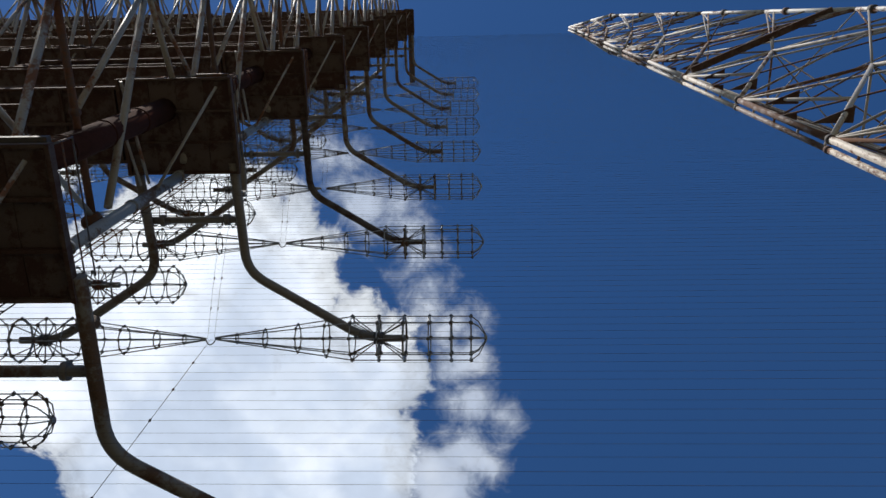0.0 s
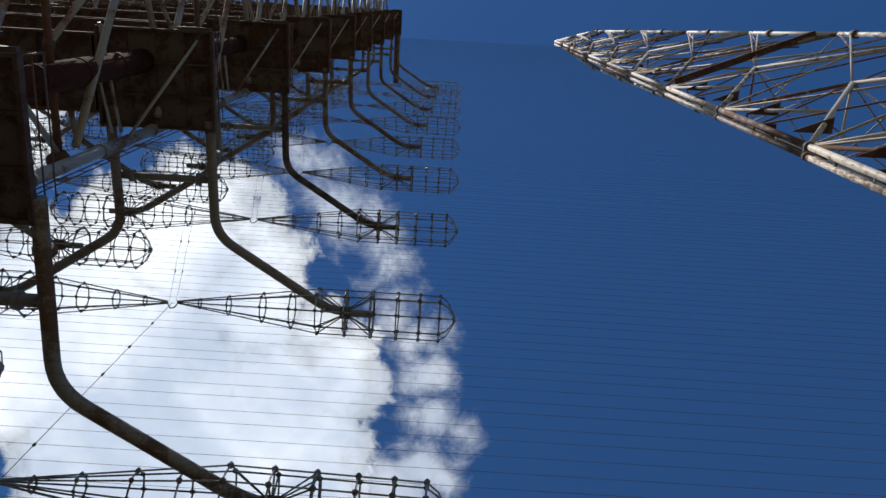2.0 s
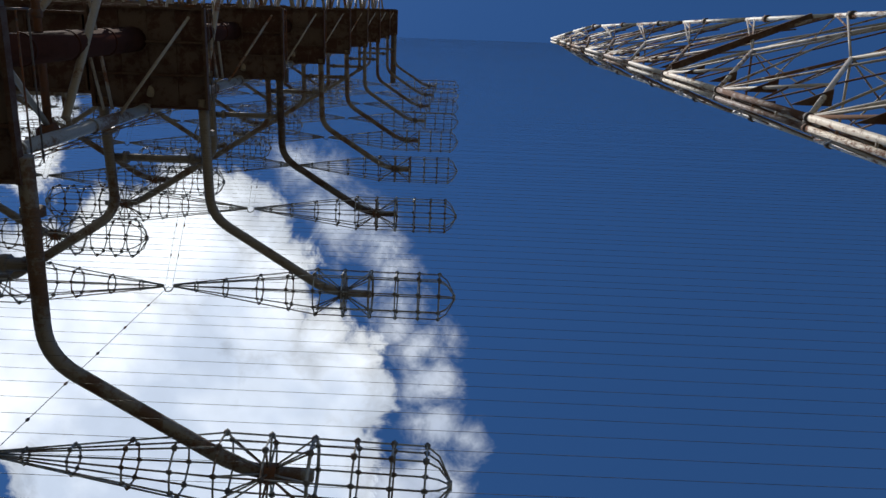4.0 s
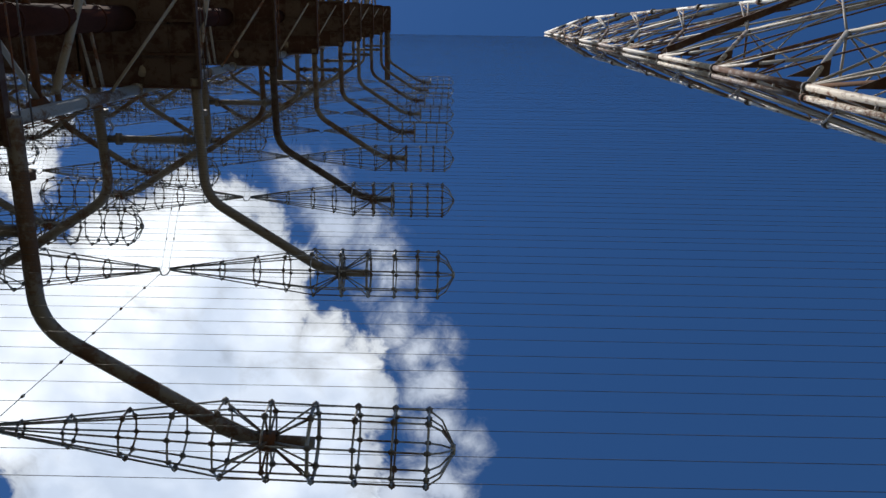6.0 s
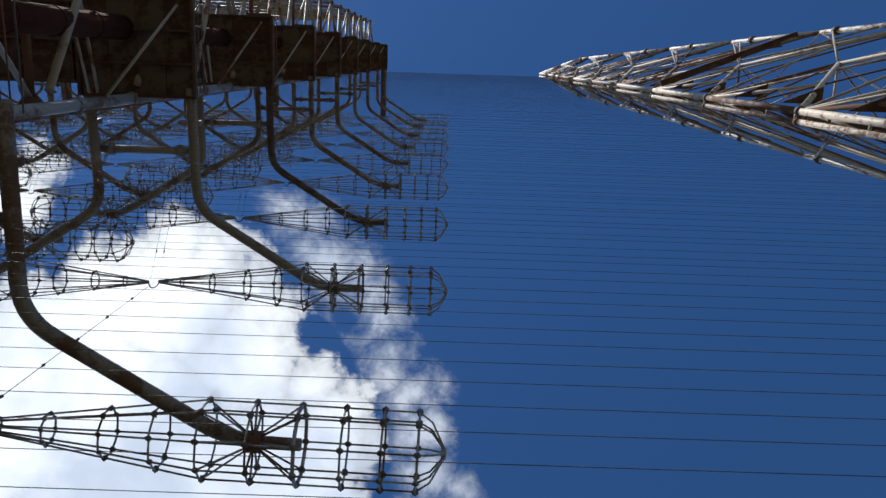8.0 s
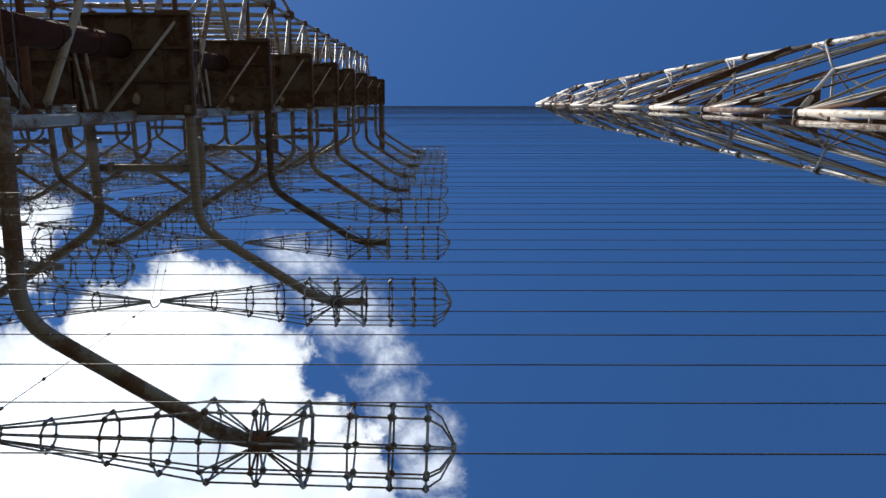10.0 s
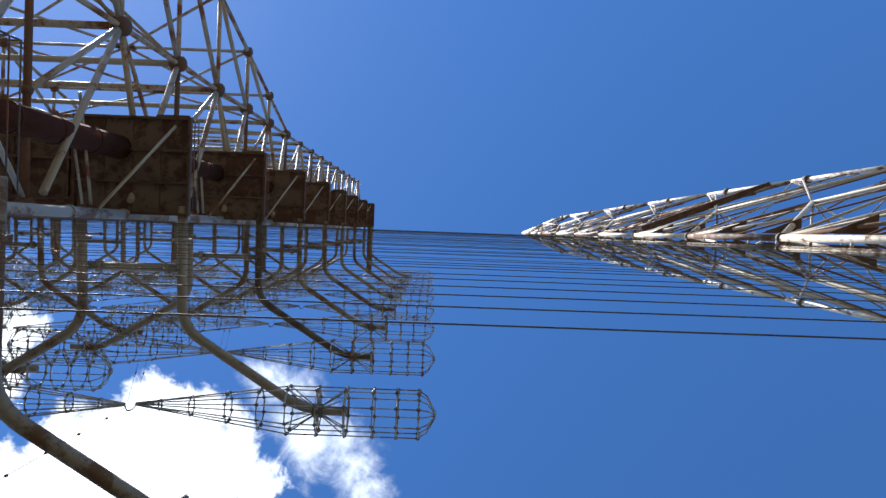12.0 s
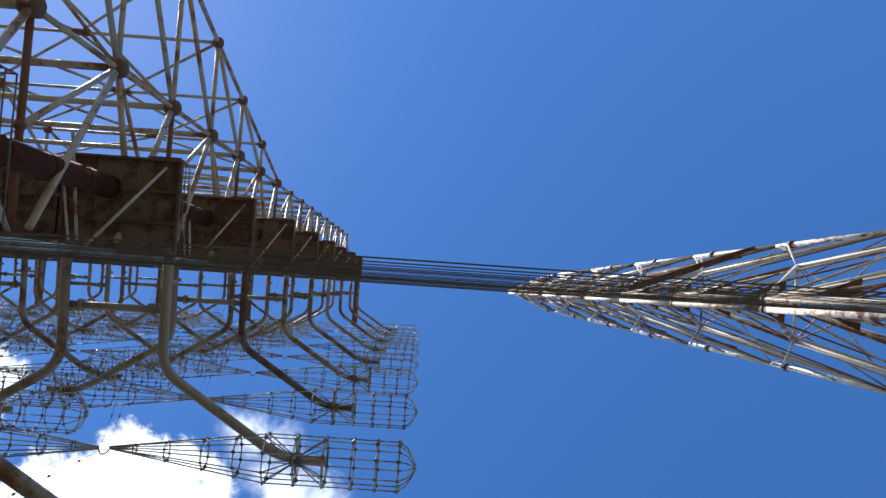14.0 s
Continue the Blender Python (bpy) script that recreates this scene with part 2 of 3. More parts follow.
            me.polygons.foreach_set("material_index", [int(i in self.second) for i in range(len(self.f))])
        me.update()
        return me


def part(name, soup, material, parent=None, label="", smooth=True):
    ob = new(name, soup.mesh(name, material, smooth) if isinstance(soup, Soup) else soup)
    ob.parent = parent
    return tagged(ob, label)


def rod(name, a, b, r, material, parent, sides=8, label=""):
    return part(name, Soup().pipe([a, b], r, sides), material, parent, label)


def fillet(pts, radius, steps=7):
    """The line through pts with its corners rounded."""
    pts = [Vector(p) for p in pts]
    out = [pts[0]]
    for a, b, c in zip(pts, pts[1:], pts[2:]):
        p, q = b + (a - b).normalized() * radius, b + (c - b).normalized() * radius
        for i in range(steps + 1):
            s = i / steps
            out.append(p * (1 - s) ** 2 + b * 2 * s * (1 - s) + q * s * s)
    return out + [pts[-1]]


# ---- the plan ----
MASTS = 6                   # masts of the array, from the end one on towards -x
CENTRE, STEP = -12.8, 17.0  # x of the end mast, and the distance to the next
HALF = 2.12                 # half of the distance between a mast's front chords
BACK, FRONT = -4.1, 0.05    # the decks' edges in y
REAR = -7.8                 # the rear chord's y
DECK_Z, LEVEL, LEVELS = 5.45, 15.0, 10
DIPOLE_Z, DIPOLE_Y = 5.95, 8.25
HUB = 8.08  # from the mast's centre line
REAR_Z, NODE = 5.3, 7.5
RX, KNEE = -0.6, 74.4       # the rear chord, from the centre line, and where the raking leg meets it
LEANS = {(0, 1, 1): 1.8, (0, 1, 2): 0.2}  # degrees, by mast, side and level
WIRE_Y, WIRE_Z, WIRE_GAP = 0.525, 3.5, 0.415
TOP = 147.0


def leg_y(z):
    """The raking rear leg's y at the height z; it meets the rear chord at the knee."""
    return REAR - 0.24 * max(0.0, KNEE - z)


def ground():
    s, n = Soup(), 40
    for j in range(n + 1):
        for i in range(n + 1):
            x, y = ((2 * i / n - 1) ** 3 * 3000, (2 * j / n - 1) ** 3 * 3000)
            s.v.append(Vector((x, y, 0.12 * noise.noise((x * 0.05, y * 0.05, 0)) - 0.05)))
    for j in range(n):
        for i in range(n):
            q = j * (n + 1) + i
            s.f.append((q, q + 1, q + n + 2, q + n + 1))
    tagged(part("ground", s, SOIL), "sandy ground with dry grass under the antenna", "ground", kind="structure")


ground()


PANELS = []


def deck(parent, z):
    """A platform of rusted plates on a frame of beams, with a rail along its back and sides."""
    w = HALF + 0.35
    d = part("deck", Soup().box((-w + 0.05, BACK + 0.05, z + 0.05), (w - 0.05, FRONT - 0.05, z + 0.12)), DECK, parent, "rust-brown plated platform", smooth=False)
    for x in (-w, w - 0.12):
        part("edge_beam", Soup().box((x, BACK, z - 0.22), (x + 0.12, FRONT, z + 0.046)), DECK, d, smooth=False)
    for i in range(4):
        y = BACK + 0.004 + i * (FRONT - BACK - 0.108) / 3
        part("cross_beam", Soup().box((-w + 0.124, y, z - 0.16), (w - 0.124, y + 0.1, z + 0.046)), DECK, d, smooth=False)
    px, py = (2 * w - 0.25) / 4, (FRONT - BACK - 0.1) / 3
    if not PANELS:
        PANELS.append(Soup().box((0.02, 0.06, 0), (px - 0.02, py - 0.06, 0.03)).mesh("panel", PLATE, False))
    for i in range(4):
        for j in range(3):
            p = part("panel", PANELS[0], PLATE, d)
            p.location = (-w + 0.125 + i * px, BACK + 0.05 + j * py, z + 0.012 + 0.012 * ((i * 7 + j * 5) % 3))
    for h in (0.55, 1.1):
        rod("rail", (-w + 0.1, BACK + 0.06, z + h), (w - 0.1, BACK + 0.06, z + h), 0.025, KNOB, d, 5)
        for x in (-w + 0.06, w - 0.06):
            rod("rail", (x, BACK + 0.06, z + h), (x, FRONT - 0.3, z + h), 0.025, KNOB, d, 5)
    for x in (-w + 0.06, -0.8, 0.8, w - 0.06):
        rod("rail_post", (x, BACK + 0.06, z + 0.1), (x, BACK + 0.06, z + 1.12), 0.03, KNOB, d, 5)
    stand = Soup().box((0.9, BACK - 0.12, z + 0.13), (w - 0.2, BACK + 0.3, z + 0.34)).pipe([(0.98, BACK + 0.1, z + 0.3), (0.98, BACK + 0.1, z + 1.7)], 0.05, 6)
    part("cable_stand", stand, KNOB, d, "dark iron stand", smooth=False)
    return d


def mast(x, shift, thing="antenna_mast"):
    """One mast of the array; shift: how far its levels lie above those of the end mast."""
    top = new(thing)
    top.location = (x, 0, 0)
    tagged(top, "tall rusty tubular lattice mast with stacked plated decks", "antenna mast", "masts of the array")
    rod("rear_chord", (RX, REAR, 0), (RX, REAR, TOP), 0.125, STEEL, top)
    rod("raking_leg", (RX, leg_y(0), 0), (RX, REAR, KNEE), 0.14, STEEL, top)
    for n in range(LEVELS):
        z = DECK_Z + shift + LEVEL * n
        if z > TOP:
            continue
        deck(top, z)
        zc = DIPOLE_Z + shift + LEVEL * n
        rod("arm_strut", (-HALF, 2.3, zc - 0.05), (HALF, 2.3, zc - 0.05), 0.17, ARM, top, 10)
        for sx in (-1, 1):
            part("collar", Soup().pipe([(sx * (HALF - 0.75), 2.3, zc - 0.05), (sx * (HALF - 0.55), 2.3, zc - 0.05)], 0.27, 10), ARM, top)
        if z > 12:
            rod("deck_brace", (0, -0.1, z - 3.3), (HALF * 0.86, -3.7, z - 0.2), 0.065, STEEL, top)
        if z > 20:
            part("front_chord", Soup().pipe([(-0.2, 0.1, z - LEVEL), (-0.2, 0.1, z - 0.004)], 0.225, 14), PALE, top, "pale painted upright pipe")
            for h in (0.3, 5.3, 10.3):
                part("flange", Soup().pipe([(-0.2, 0.1, z - h - 0.12), (-0.2, 0.1, z - h)], 0.28, 14), PALE, top)
            part("shaft", Soup().pipe([(-0.55, -2.75, z - LEVEL + 0.13), (-0.55, -2.75, z - 0.02)], 0.5, 16), DUCT, top, "rust-brown upright tube")
            for i in range(1, 5):
                part("band", Soup().pipe([(-0.55, -2.75, z - 3 * i), (-0.55, -2.75, z - 3 * i + 0.12)], 0.53, 16), DUCT, top)
    for lx in (0.12, 0.42):
        rod("ladder_rail", (lx, 0.3, 0), (lx, 0.3, TOP - 4), 0.022, KNOB, top, 5)
    for i in range(20):
        rod("ladder_rung", (0.1, 0.3, 12 + 1.2 * i), (0.44, 0.3, 12 + 1.2 * i), 0.018, KNOB, top, 5)
    boom_z = DECK_Z + shift + LEVEL * (LEVELS - 1 - (shift > 0)) + 0.4
    part("boom", Soup().box((HALF - 0.75, -0.5, boom_z), (HALF + 0.15, 8.0, boom_z + 0.8)), KNOB, top, "dark box boom", smooth=False)
    j = 0
    while REAR_Z + shift + NODE * j < TOP:
        z = REAR_Z + shift + NODE * j
        part("gusset", Soup().knob((RX, REAR, z), 0.46 if z < 74 else 0.32, (1, 0, 0), 0.9), GUSSET, top)
        front_x = RX if j % 2 else 0.0
        rod("strut", (RX, REAR, z), (front_x, -0.3 if j % 2 else BACK, z), 0.14, GUSSET if j % 2 else STEEL, top)
        if z > 12.7:
            rod("brace", (RX, REAR, z), (0, -0.5, z - NODE), 0.15, STEEL, top)
        if j % 2:
            part("gusset", Soup().knob((RX, 0.05, z), 0.4, (1, 0, 0), 0.9), GUSSET, top)
            part("gusset", Soup().knob((RX, -3.8, z), 0.2, (1, 0, 0), 0.9), GUSSET, top)
            rod("brace", (RX, REAR, z + NODE), (RX, -3.8, z), 0.12, STEEL, top)
            rod("brace", (RX, REAR, z - NODE), (RX, -0.2, z), 0.1, STEEL, top)
            rod("brace", (RX + 0.2, -0.25, z + 4.6), (RX + 0.1, -4.4, z + 3.6), 0.065, STEEL, top)
            rod("brace", (RX, -0.25, z + 4.3), (RX - 0.1, -3.2, z + 3.4), 0.055, STEEL, top)
        if z < 71:
            part("gusset", Soup().knob((RX, leg_y(z), z), 0.38, (1, 0, 0), 0.8), GUSSET, top)
            rod("strut", (RX, leg_y(z), z), (RX, REAR, z), 0.13, STEEL, top)
            if j:
                rod("lacing", (RX, REAR, z), (RX, leg_y(z - NODE), z - NODE), 0.14, STEEL, top)
        j += 1
    return top


def span(x0, x1):
    """The long beams and bracing between two masts, in the rear plane and the raking one."""
    top = tagged(new("linking_truss"), "rusty tubular beams and bracing between two masts", "truss", "trusses between masts")
    x0, x1 = x0 + RX, x1 + RX
    mid, z = (x0 + x1) / 2, REAR_Z
    while z < TOP:
        rod("beam", (x0, REAR, z), (x1, REAR, z), 0.17, STEEL, top)
        if z < 71:
            y = leg_y(z)
            rod("beam", (x0, y, z), (x1, y, z), 0.11, STEEL, top)
            part("gusset", Soup().box((mid - 0.6, y - 0.12, z - 0.35), (mid + 0.6, y + 0.12, z + 0.35)), GUSSET, top)
            for x in (x0, x1):
                rod("brace", (mid, y, z), (x, leg_y(z - NODE), z - NODE), 0.1, STEEL, top)
                rod("brace", (mid, y, z), (x, REAR, z), 0.09, STEEL, top)
        else:
            rod("brace", (x0, REAR, z), (x1, REAR, z - NODE), 0.1, STEEL, top)
        z += NODE
    x0, x1 = x0 - RX, x1 - RX
    for n in range(LEVELS):
        z = DECK_Z + LEVEL * n
        w = part("walkway", Soup().box((x1 + HALF + 0.36, BACK + 0.3, z + 0.05), (x0 - HALF - 0.36, -0.45, z + 0.1)), PLATE, top, "rust-brown plated walkway", smooth=False)
        for y in (BACK + 0.3, -2.3, -0.6):
            part("walkway_beam", Soup().box((x1 + HALF + 0.36, y, z - 0.2), (x0 - HALF - 0.36, y + 0.12, z + 0.046)), DECK, w, smooth=False)
        for h in (0.6, 1.15):
            rod("walkway_rail", (x1 + HALF + 0.36, BACK + 0.36, z + h), (x0 - HALF - 0.36, BACK + 0.36, z + h), 0.035, GUSSET, w, 5)
        for i in range(6):
            x = x1 + HALF + 0.5 + i * (x0 - x1 - 2 * HALF - 1.1) / 5
            part("walkway_beam", Soup().box((x, BACK + 0.43, z - 0.14), (x + 0.1, -0.61, z + 0.046)), DECK, w, smooth=False)
        h = z + LEVEL / 2
        for y, drop in ((BACK, 0.0), (BACK, 1.5), (BACK + 1.4, 0.0), (-0.5, 0.0)):
            part("girder", Soup().box((x1 + HALF, y, h - drop - 0.24), (x0 - HALF, y + 0.14, h - drop)), DECK, top, "rust-brown girder", smooth=False)
        part("catwalk", Soup().box((x1 + HALF + 0.3, BACK + 0.16, h - 0.06), (x0 - HALF - 0.3, BACK + 1.36, h - 0.02)), PLATE, top, "rust-brown plated catwalk", smooth=False)
    return top


# ---- the dipoles ----
RINGS = (-6.8, -5.45, -3.87, -2.5, -1.27, 0.0, 1.22, 2.4, 3.43, 4.36)
FULL = 1.03


def ring_radius(a):
    return FULL if a >= -1.27 else 0.06 + (FULL - 0.06) * (a + 7.85) / (7.85 - 1.27)


def cage_half(side, detail=True, bent=False, coat=None):
    """One half of a dipole with the arm that carries it; the origin is the mast's foot line at the dipole's height."""
    top = new("dipole_antenna")
    tagged(top, "grey wire-cage dipole half on a bent pipe arm", "antenna", "dipoles of the array")
    ax = lambda a: side * (HUB + a)
    spot = lambda a, k, r: Vector((ax(a), DIPOLE_Y + r * math.cos(k * math.pi / 4 + math.pi / 8), r * math.sin(k * math.pi / 4 + math.pi / 8)))
    foot, elbow = (0.1, 0.3) if bent else (0.0, 0.0)
    line = fillet([(side * HALF + foot, -0.35, -0.45), (side * HALF, 4.85 + elbow, -0.05), (ax(-0.62), DIPOLE_Y, 0), (ax(1.25), DIPOLE_Y, 0)], 0.95)
    arm = Soup()
    arm.pipe(line[:-6], 0.215, 14)
    arm.pipe(line[-7:], 0.21, 14, r_end=0.17)
    arm_ob = part("support_arm", arm, coat or ARM, top, "blackened rusty bent steel pipe" if coat else "dull grey bent steel pipe")
    part("collar", Soup().pipe([(side * HALF, 1.02, -0.09), (side * HALF, 1.24, -0.09)], 0.31, 14), ARM, arm_ob)
    hub = Soup().pipe([(ax(-0.22), DIPOLE_Y, 0), (ax(0.22), DIPOLE_Y, 0)], 0.3, 12)
    rods, rings, spokes, knobs = [], [], [], []
    for k in range(8):
        line = [spot(-7.85, k, 0.05), spot(-1.27, k, FULL), spot(4.36, k, FULL), spot(4.72, k, 0.78), spot(5.07, k, 0.12)]
        rods.append(Soup().pipe(line, 0.03, 5))
        spokes.append(Soup().pipe([spot(0, k, 0.2), spot(0, k, FULL)], 0.035, 5))
        for a in (-1.27, 1.22):
            spokes.append(Soup().pipe([spot(a * 0.12, k, 0.2), spot(a, k, FULL)], 0.03, 5))
    for a in RINGS:
        s, r = Soup(), ring_radius(a)
        thin = 0.055 if a == 1.22 else 0.032
        fat = min(0.095, 0.042 + r * 0.055)
        pts, radii = [], []
        for k in range(8):
            p, q = spot(a, k, r), spot(a, k + 1, r)
            d = (q - p).normalized()
            out = ((p + q) / 2 - Vector((ax(a), DIPOLE_Y, 0))).normalized() * (0.06 * r)
            for w, z in ((-fat * 0.9, thin), (-fat * 0.5, fat), (fat * 0.5, fat), (fat * 0.9, thin)):
                pts.append(p + d * w)
                radii.append(z)
            pts.append((p + q) / 2 + out)
            radii.append(thin)
        s.hoop(pts, radii, Vector((side, 0, 0)), clamp=thin + 0.01)
        rings.append(s)
    nose = Soup().pipe([(ax(4.98), DIPOLE_Y, 0), (ax(5.12), DIPOLE_Y, 0)], 0.16, 8)
    if detail:
        cage = part("hub", hub, KNOB, top, "dark iron hub")
        for s in rods:
            part("cage_rod", s, ZINC, top)
        for s in rings:
            part("ring", s, ZINC, top)
        for s in spokes:
            part("spoke", s, ZINC, cage)
        part("end_cap", nose, ZINC, top)
    else:
        both = Soup()
        for s in (*rods, *rings, *spokes, nose):
            b = len(both.v)
            both.second.update(len(both.f) + i for i in s.second)
            both.v += s.v
            both.f += [tuple(b + i for i in f) for f in s.f]
        part("cage", both, ZINC, top)
        part("hub", hub, KNOB, top)
    return top


def feeder(x, shift):
    """The two-wire feeder that hangs from the feed points, with its insulators."""
    top = tagged(new("feeder_line"), "thin feeder wires with dark insulators between dipoles", "cable", "feeders")
    part("wire", Soup().pipe([(x, DIPOLE_Y, -0.2), (x, DIPOLE_Y, DIPOLE_Z + shift)], 0.012, 4), WIRE, top)
    for n in range(2):
        z = DIPOLE_Z + shift + LEVEL * n
        part("wire", Soup().pipe([(x, DIPOLE_Y, z), (x, DIPOLE_Y, z + LEVEL)], 0.012, 4), WIRE, top)
        for i in range(1, 6):
            part("insulator", Soup().knob((x, DIPOLE_Y, z + i * LEVEL / 6), 0.05, (0, 0, 1), 2.0), KNOB, top)
    for n in range(LEVELS - (shift > 0)):
        z = DIPOLE_Z + shift + LEVEL * n
        part("hoop", tie(x, z), WIRE, top)
        if n < 2:
            continue
        for s in (-0.16, 0.16):
            a, c = Vector((x + s, DIPOLE_Y, z)), Vector((x + s * 1.5, 0.35, z + 7.4))
            mid = (a + c) / 2 - Vector((0, 0, 0.35))
            part("wire", Soup().pipe([a, (a + mid) / 2 - Vector((0, 0, 0.09)), mid, (c + mid) / 2 - Vector((0, 0, 0.09)), c], 0.008, 4), WIRE, top)
            for q in (0.15, 0.3, 0.45):
                part("insulator", Soup().knob(a.lerp(mid, q * 2), 0.035, c - a, 2.0), KNOB, top)
    return top


def tie(x, z):
    """The short hoop that joins the two halves at the feed point."""
    s = Soup().pipe(fillet([(x - 0.25, DIPOLE_Y, z), (x - 0.12, DIPOLE_Y + 0.25, z - 0.1), (x + 0.12, DIPOLE_Y + 0.2, z - 0.1), (x + 0.25, DIPOLE_Y, z)], 0.1, 4), 0.03, 5)
    return s


# ---- the end tower of the wire screen ----
TX, TTOP, TSTEP, RAIL_Y = 17.2, 154.0, 14.25, 0.51


def end_tower():
    top = tagged(new("lattice_tower"), "tall pale rust-stained tubular lattice tower holding the wire screen", "tower")
    spread = lambda d: min(1.9 + 0.037 * d, 0.125 * d)  # the rear chords draw together under the top
    rear = lambda z, s: Vector((TX + 0.157 * (TTOP - z), s * spread(TTOP - z), z))
    front = lambda z: Vector((TX, 0, z))
    zs = [12.25 + TSTEP * j for j in range(10)]
    node = lambda z, s: front(z).lerp(rear(z, s), 0.42)
    cuts = sorted([0] + zs + [131.0, TTOP])
    for a, b in zip(cuts, cuts[1:]):
        coat = {12.25: PALE_TOWER, 26.5: PALE_TOWER, 40.75: DULL_TOWER, 55.0: PALE_TOWER, 83.5: DULL_TOWER}.get(a, TOWER)
        rod("front_chord", front(a), front(b), 0.18, coat, top, 12)
        rod("wire_rail", (TX - 0.05, RAIL_Y, a), (TX - 0.05, RAIL_Y, b), 0.15, coat, top, 10)
        for s in (-1, 1):
            rod("raking_chord", rear(a, s), rear(b, s), 0.2, RAKE, top, 12)
    for j, z in enumerate(zs):
        part("flange", Soup().pipe([front(z - 0.13), front(z + 0.13)], 0.25, 14), KNOB, top)
        part("flange", Soup().pipe([(TX - 0.05, RAIL_Y, z - 0.15), (TX - 0.05, RAIL_Y, z + 0.15)], 0.2, 12), KNOB, top)
        up1, up2, mid = min(z + TSTEP, TTOP), min(z + 1.9 * TSTEP, TTOP), min(z + 11.0, TTOP)
        for s in (-1, 1):
            at = 17.1 + 12.55 * j
            part("flange", Soup().pipe([rear(at - 0.25, s), rear(at + 0.25, s)], 0.34, 14), KNOB, top)
            n = node(mid, s)
            rod("strut", front(z), n, 0.16, TOWER, top)
            rod("brace", n, front(up1), 0.11, TOWER, top)
            rod("post", n, rear(up2, s), 0.09, STEEL, top)
            rod("brace", front(up1), front(z).lerp(n, 0.5), 0.11, TOWER, top)
            rod("brace", n, rear(z, s), 0.14, TOWER, top)
            rod("brace", front(up1), rear(z, s), 0.08, STEEL, top)
            rod("brace", n, rear(z + 0.5 * TSTEP, s), 0.07, STEEL, top)
            for h in (z + 3.2, z + 10.3):
                k = 1 - h / TTOP
                part("platform", Soup().prism([(TX + 0.3, s * 0.25), (TX + 0.4 + 2.9 * k, s * 0.25), (TX + 0.4 + 2.9 * k, s * (0.3 + 1.2 * k))][::s], h, h + 0.08), DECK, top, "small rusty platform", smooth=False)
            if 45 < z < 125:
                rod("long_brace", front(min(z + 2 * TSTEP, TTOP)), rear(z, s), 0.09, STEEL, top, 6)
                rod("long_brace", front(min(z + 2.3 * TSTEP, TTOP)), n, 0.08, DULL_TOWER, top, 6)
                rod("long_brace", rear(min(z + 2 * TSTEP, 150), s), n, 0.08, STEEL, top, 6)
        # lacing in GUSSET is coloured dark to paint in the shade on inner members
        for s in (-1, 1):
            if z < 60:
                rod("lacing", node(mid, s), rear(up1, -s), 0.06, STEEL, top, 6)
                rod("lacing", node(mid, s), rear(z, -s), 0.06, STEEL, top, 6)
            else:
                rod("lacing", node(mid, s), rear(min(z + 1.6 * TSTEP, 150), s), 0.07, GUSSET, top, 6)
                rod("lacing", front(z).lerp(node(mid, s), 0.5), front(min(z + 1.7 * TSTEP, TTOP)), 0.07, STEEL, top, 6)
                rod("lacing", rear(z, s).lerp(node(z, s), 0.4), front(min(z + 2.6 * TSTEP, TTOP)), 0.07, GUSSET, top, 6)
            rod("lacing", node(mid, s).lerp(rear(z, s), 0.5), front(z), 0.08, STEEL, top, 6)
            rod("lacing", front(z + 0.5 * TSTEP), node(mid, s), 0.06, GUSSET, top, 6)
            rod("lacing", front(up1), rear(z + 0.5 * TSTEP, s), 0.07, GUSSET, top, 6)
            rod("lacing", front(z + 0.5 * TSTEP), rear(z, s), 0.06, GUSSET, top, 6)
            rod("lacing", node(mid, s).lerp(rear(z, s), 0.5), rear(up1, s), 0.08, TOWER, top, 6)
        rod("tie", node(mid, -1), node(mid, 1), 0.09, TOWER, top)
        if z < 60:
            rod("strut", rear(z, -1), rear(z, 1), 0.13, TOWER, top)
    a, c = front(69.0) + Vector((0.5, -0.5, 0)), rear(72.0, -1) - Vector((0.3, 0, 0))
    out = Vector((c.y - a.y, a.x - c.x, 0)).normalized() * 0.28
    gang = Soup()
    gang.v += [p + q + Vector((0, 0, h)) for h in (0, 0.3) for p, q in ((a, out), (a, -out), (c, -out), (c, out))]
    gang.f += [(3, 2, 1, 0), (4, 5, 6, 7), (0, 1, 5, 4), (1, 2, 6, 5), (2, 3, 7, 6), (3, 0, 4, 7)]
    part("gangway", gang, DECK, top, "dark rusty gangway", smooth=False)
    z = 2.0
    while z < TTOP - 1:
        rod("bracket", (TX, 0, z), (TX - 0.05, RAIL_Y, z), 0.07, TOWER, top, 6)
        z += 3.56
    return top


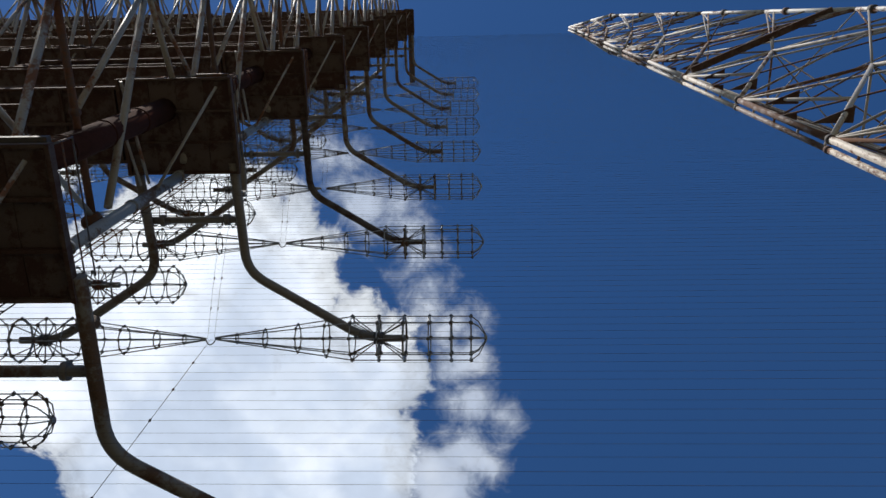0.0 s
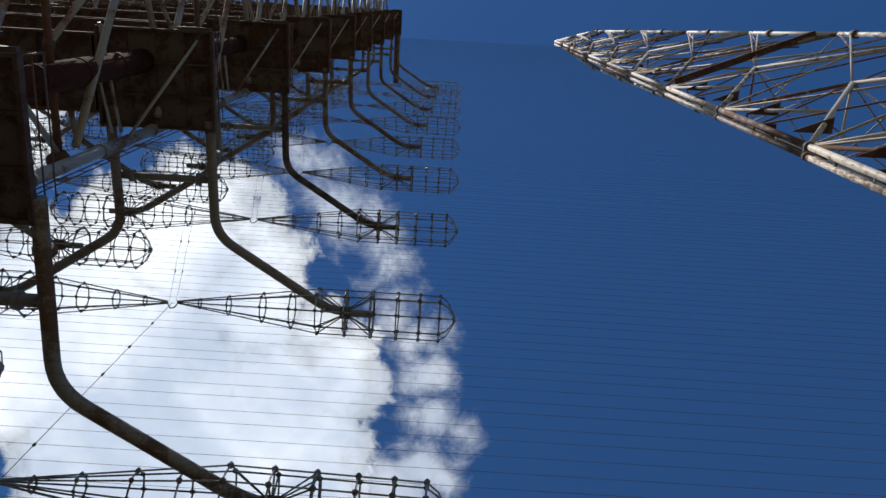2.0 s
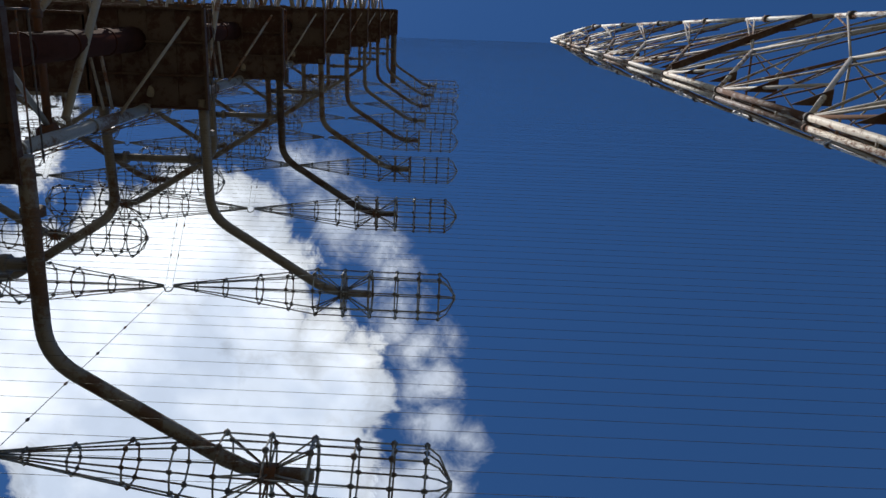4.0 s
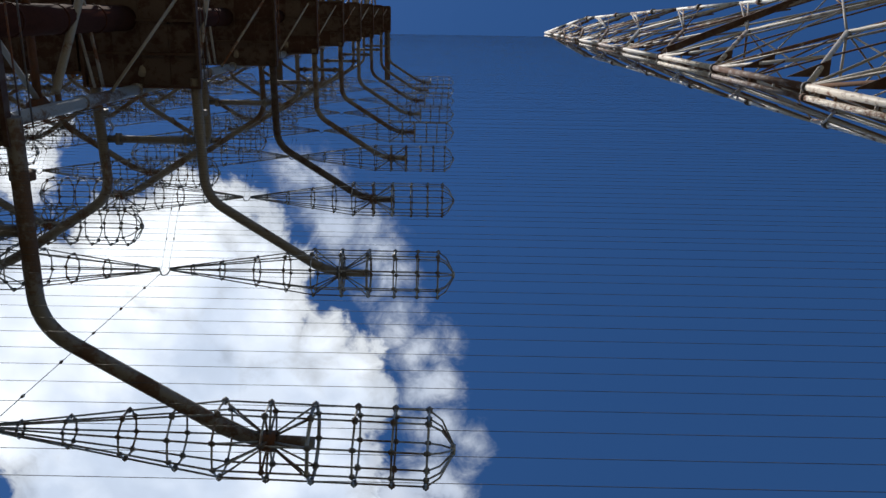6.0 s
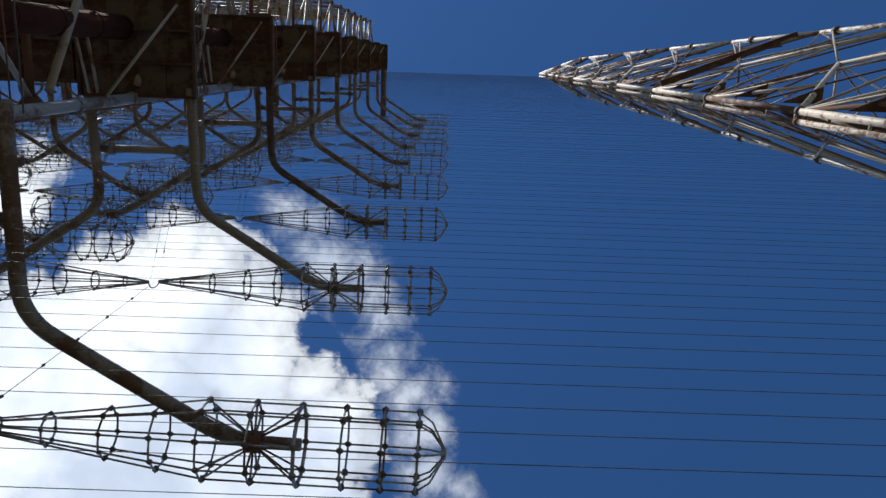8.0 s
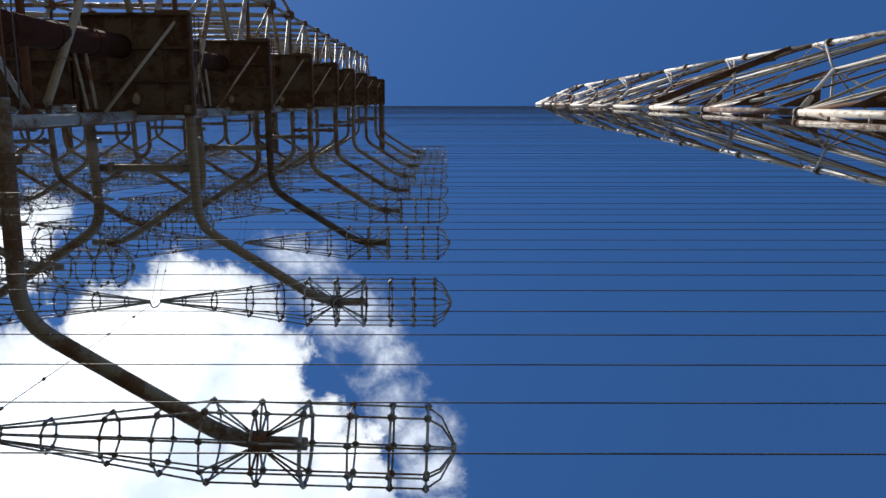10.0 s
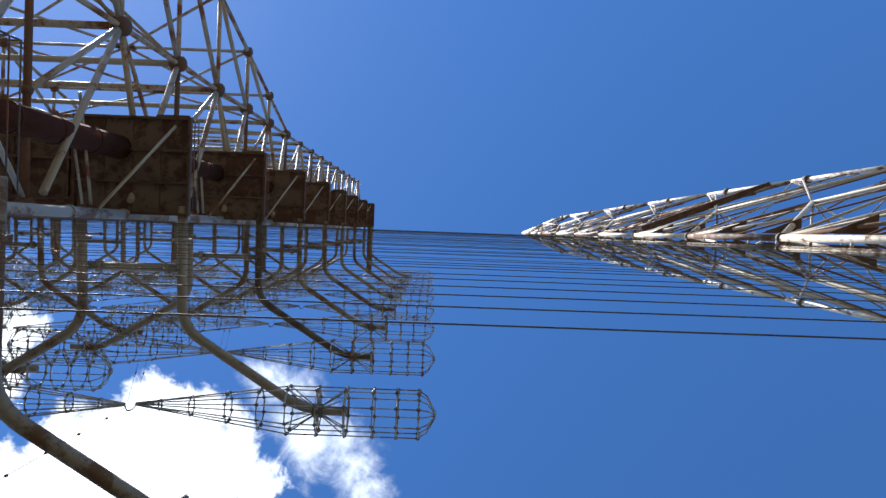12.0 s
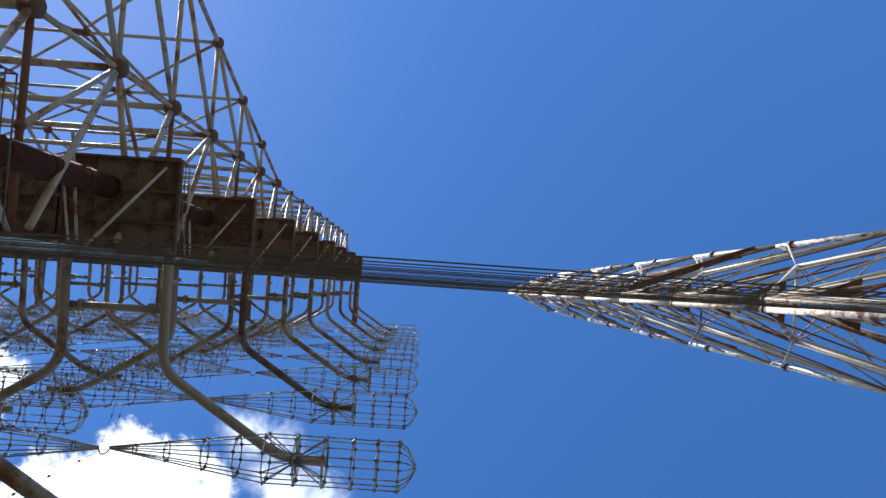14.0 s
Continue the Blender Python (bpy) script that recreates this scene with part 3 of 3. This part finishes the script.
def wire_screen():
    random.seed(5)
    top = tagged(new("wire_screen"), "screen of level dark wires strung from mast to tower", "wires")
    left, count = CENTRE - STEP * MASTS, int((TOP - 5 - WIRE_Z) / WIRE_GAP)
    rest = Soup()
    for i in range(count):
        z = WIRE_Z + i * WIRE_GAP
        WY = max(0.35, WIRE_Y - 0.006 * (z - WIRE_Z)) + random.uniform(-1, 1) * min(0.02, 0.0008 * i)  # the screen leans back a little
        line = [(left, WY, z)] + [(CENTRE - STEP * k, WY, z) for k in range(MASTS - 1, -1, -1)]
        line += [((CENTRE * (4 - q) + TX * q) / 4, WY, z - 0.02 * (1 - (q / 2 - 1) ** 2)) for q in (1, 2, 3)] + [(TX - 0.05, WY, z)]
        if i < 290:
            part("wire", Soup().pipe(line, 0.0029, 4), WIRE, top)
        else:
            rest.pipe(line, 0.0029, 4)
    tagged(part("upper_wire", rest, WIRE, top), kind="stuff")


for k in range(MASTS):
    shift = LEVEL / 2 * (k % 2)
    x = CENTRE - STEP * k
    if k < 2:
        first = mast(x, shift)
        if k == 0:
            even = first
        else:
            odd = first
    else:
        copy_thing(odd if k % 2 else even, pose(x, 0, 0))
    if k < MASTS - 1:
        span(x, x - STEP)
    feeder(x, shift)
    for side in (-1, 1):
        for n in range(LEVELS):
            z = DIPOLE_Z + shift + LEVEL * n
            if z > TOP:
                continue
            key = (side, k < 2)
            if n == 0 and k in (0, 2):
                made = {} if (k == 0 and side == -1) else made
                made[key] = cage_half(side, k < 2)
                made[key].location = (x, 0, z)
            else:
                lean = LEANS.get((k, side, n), 0.0)  # a bent carrier turns its cage about the hub
                hub_at = pose(side * HUB, DIPOLE_Y, 0)
                at = pose(x, 0, z) @ hub_at @ pose(0, -0.05 * lean, 0, 0, 0, lean) @ hub_at.inverted()
                if lean > 1:
                    cage_half(side, True, True).matrix_world = at
                elif (k, side, n) == (0, 1, 3):
                    cage_half(side, True, False, DARK_ARM).matrix_world = at
                else:
                    copy_thing(made[key], at)
end_tower()
wire_screen()
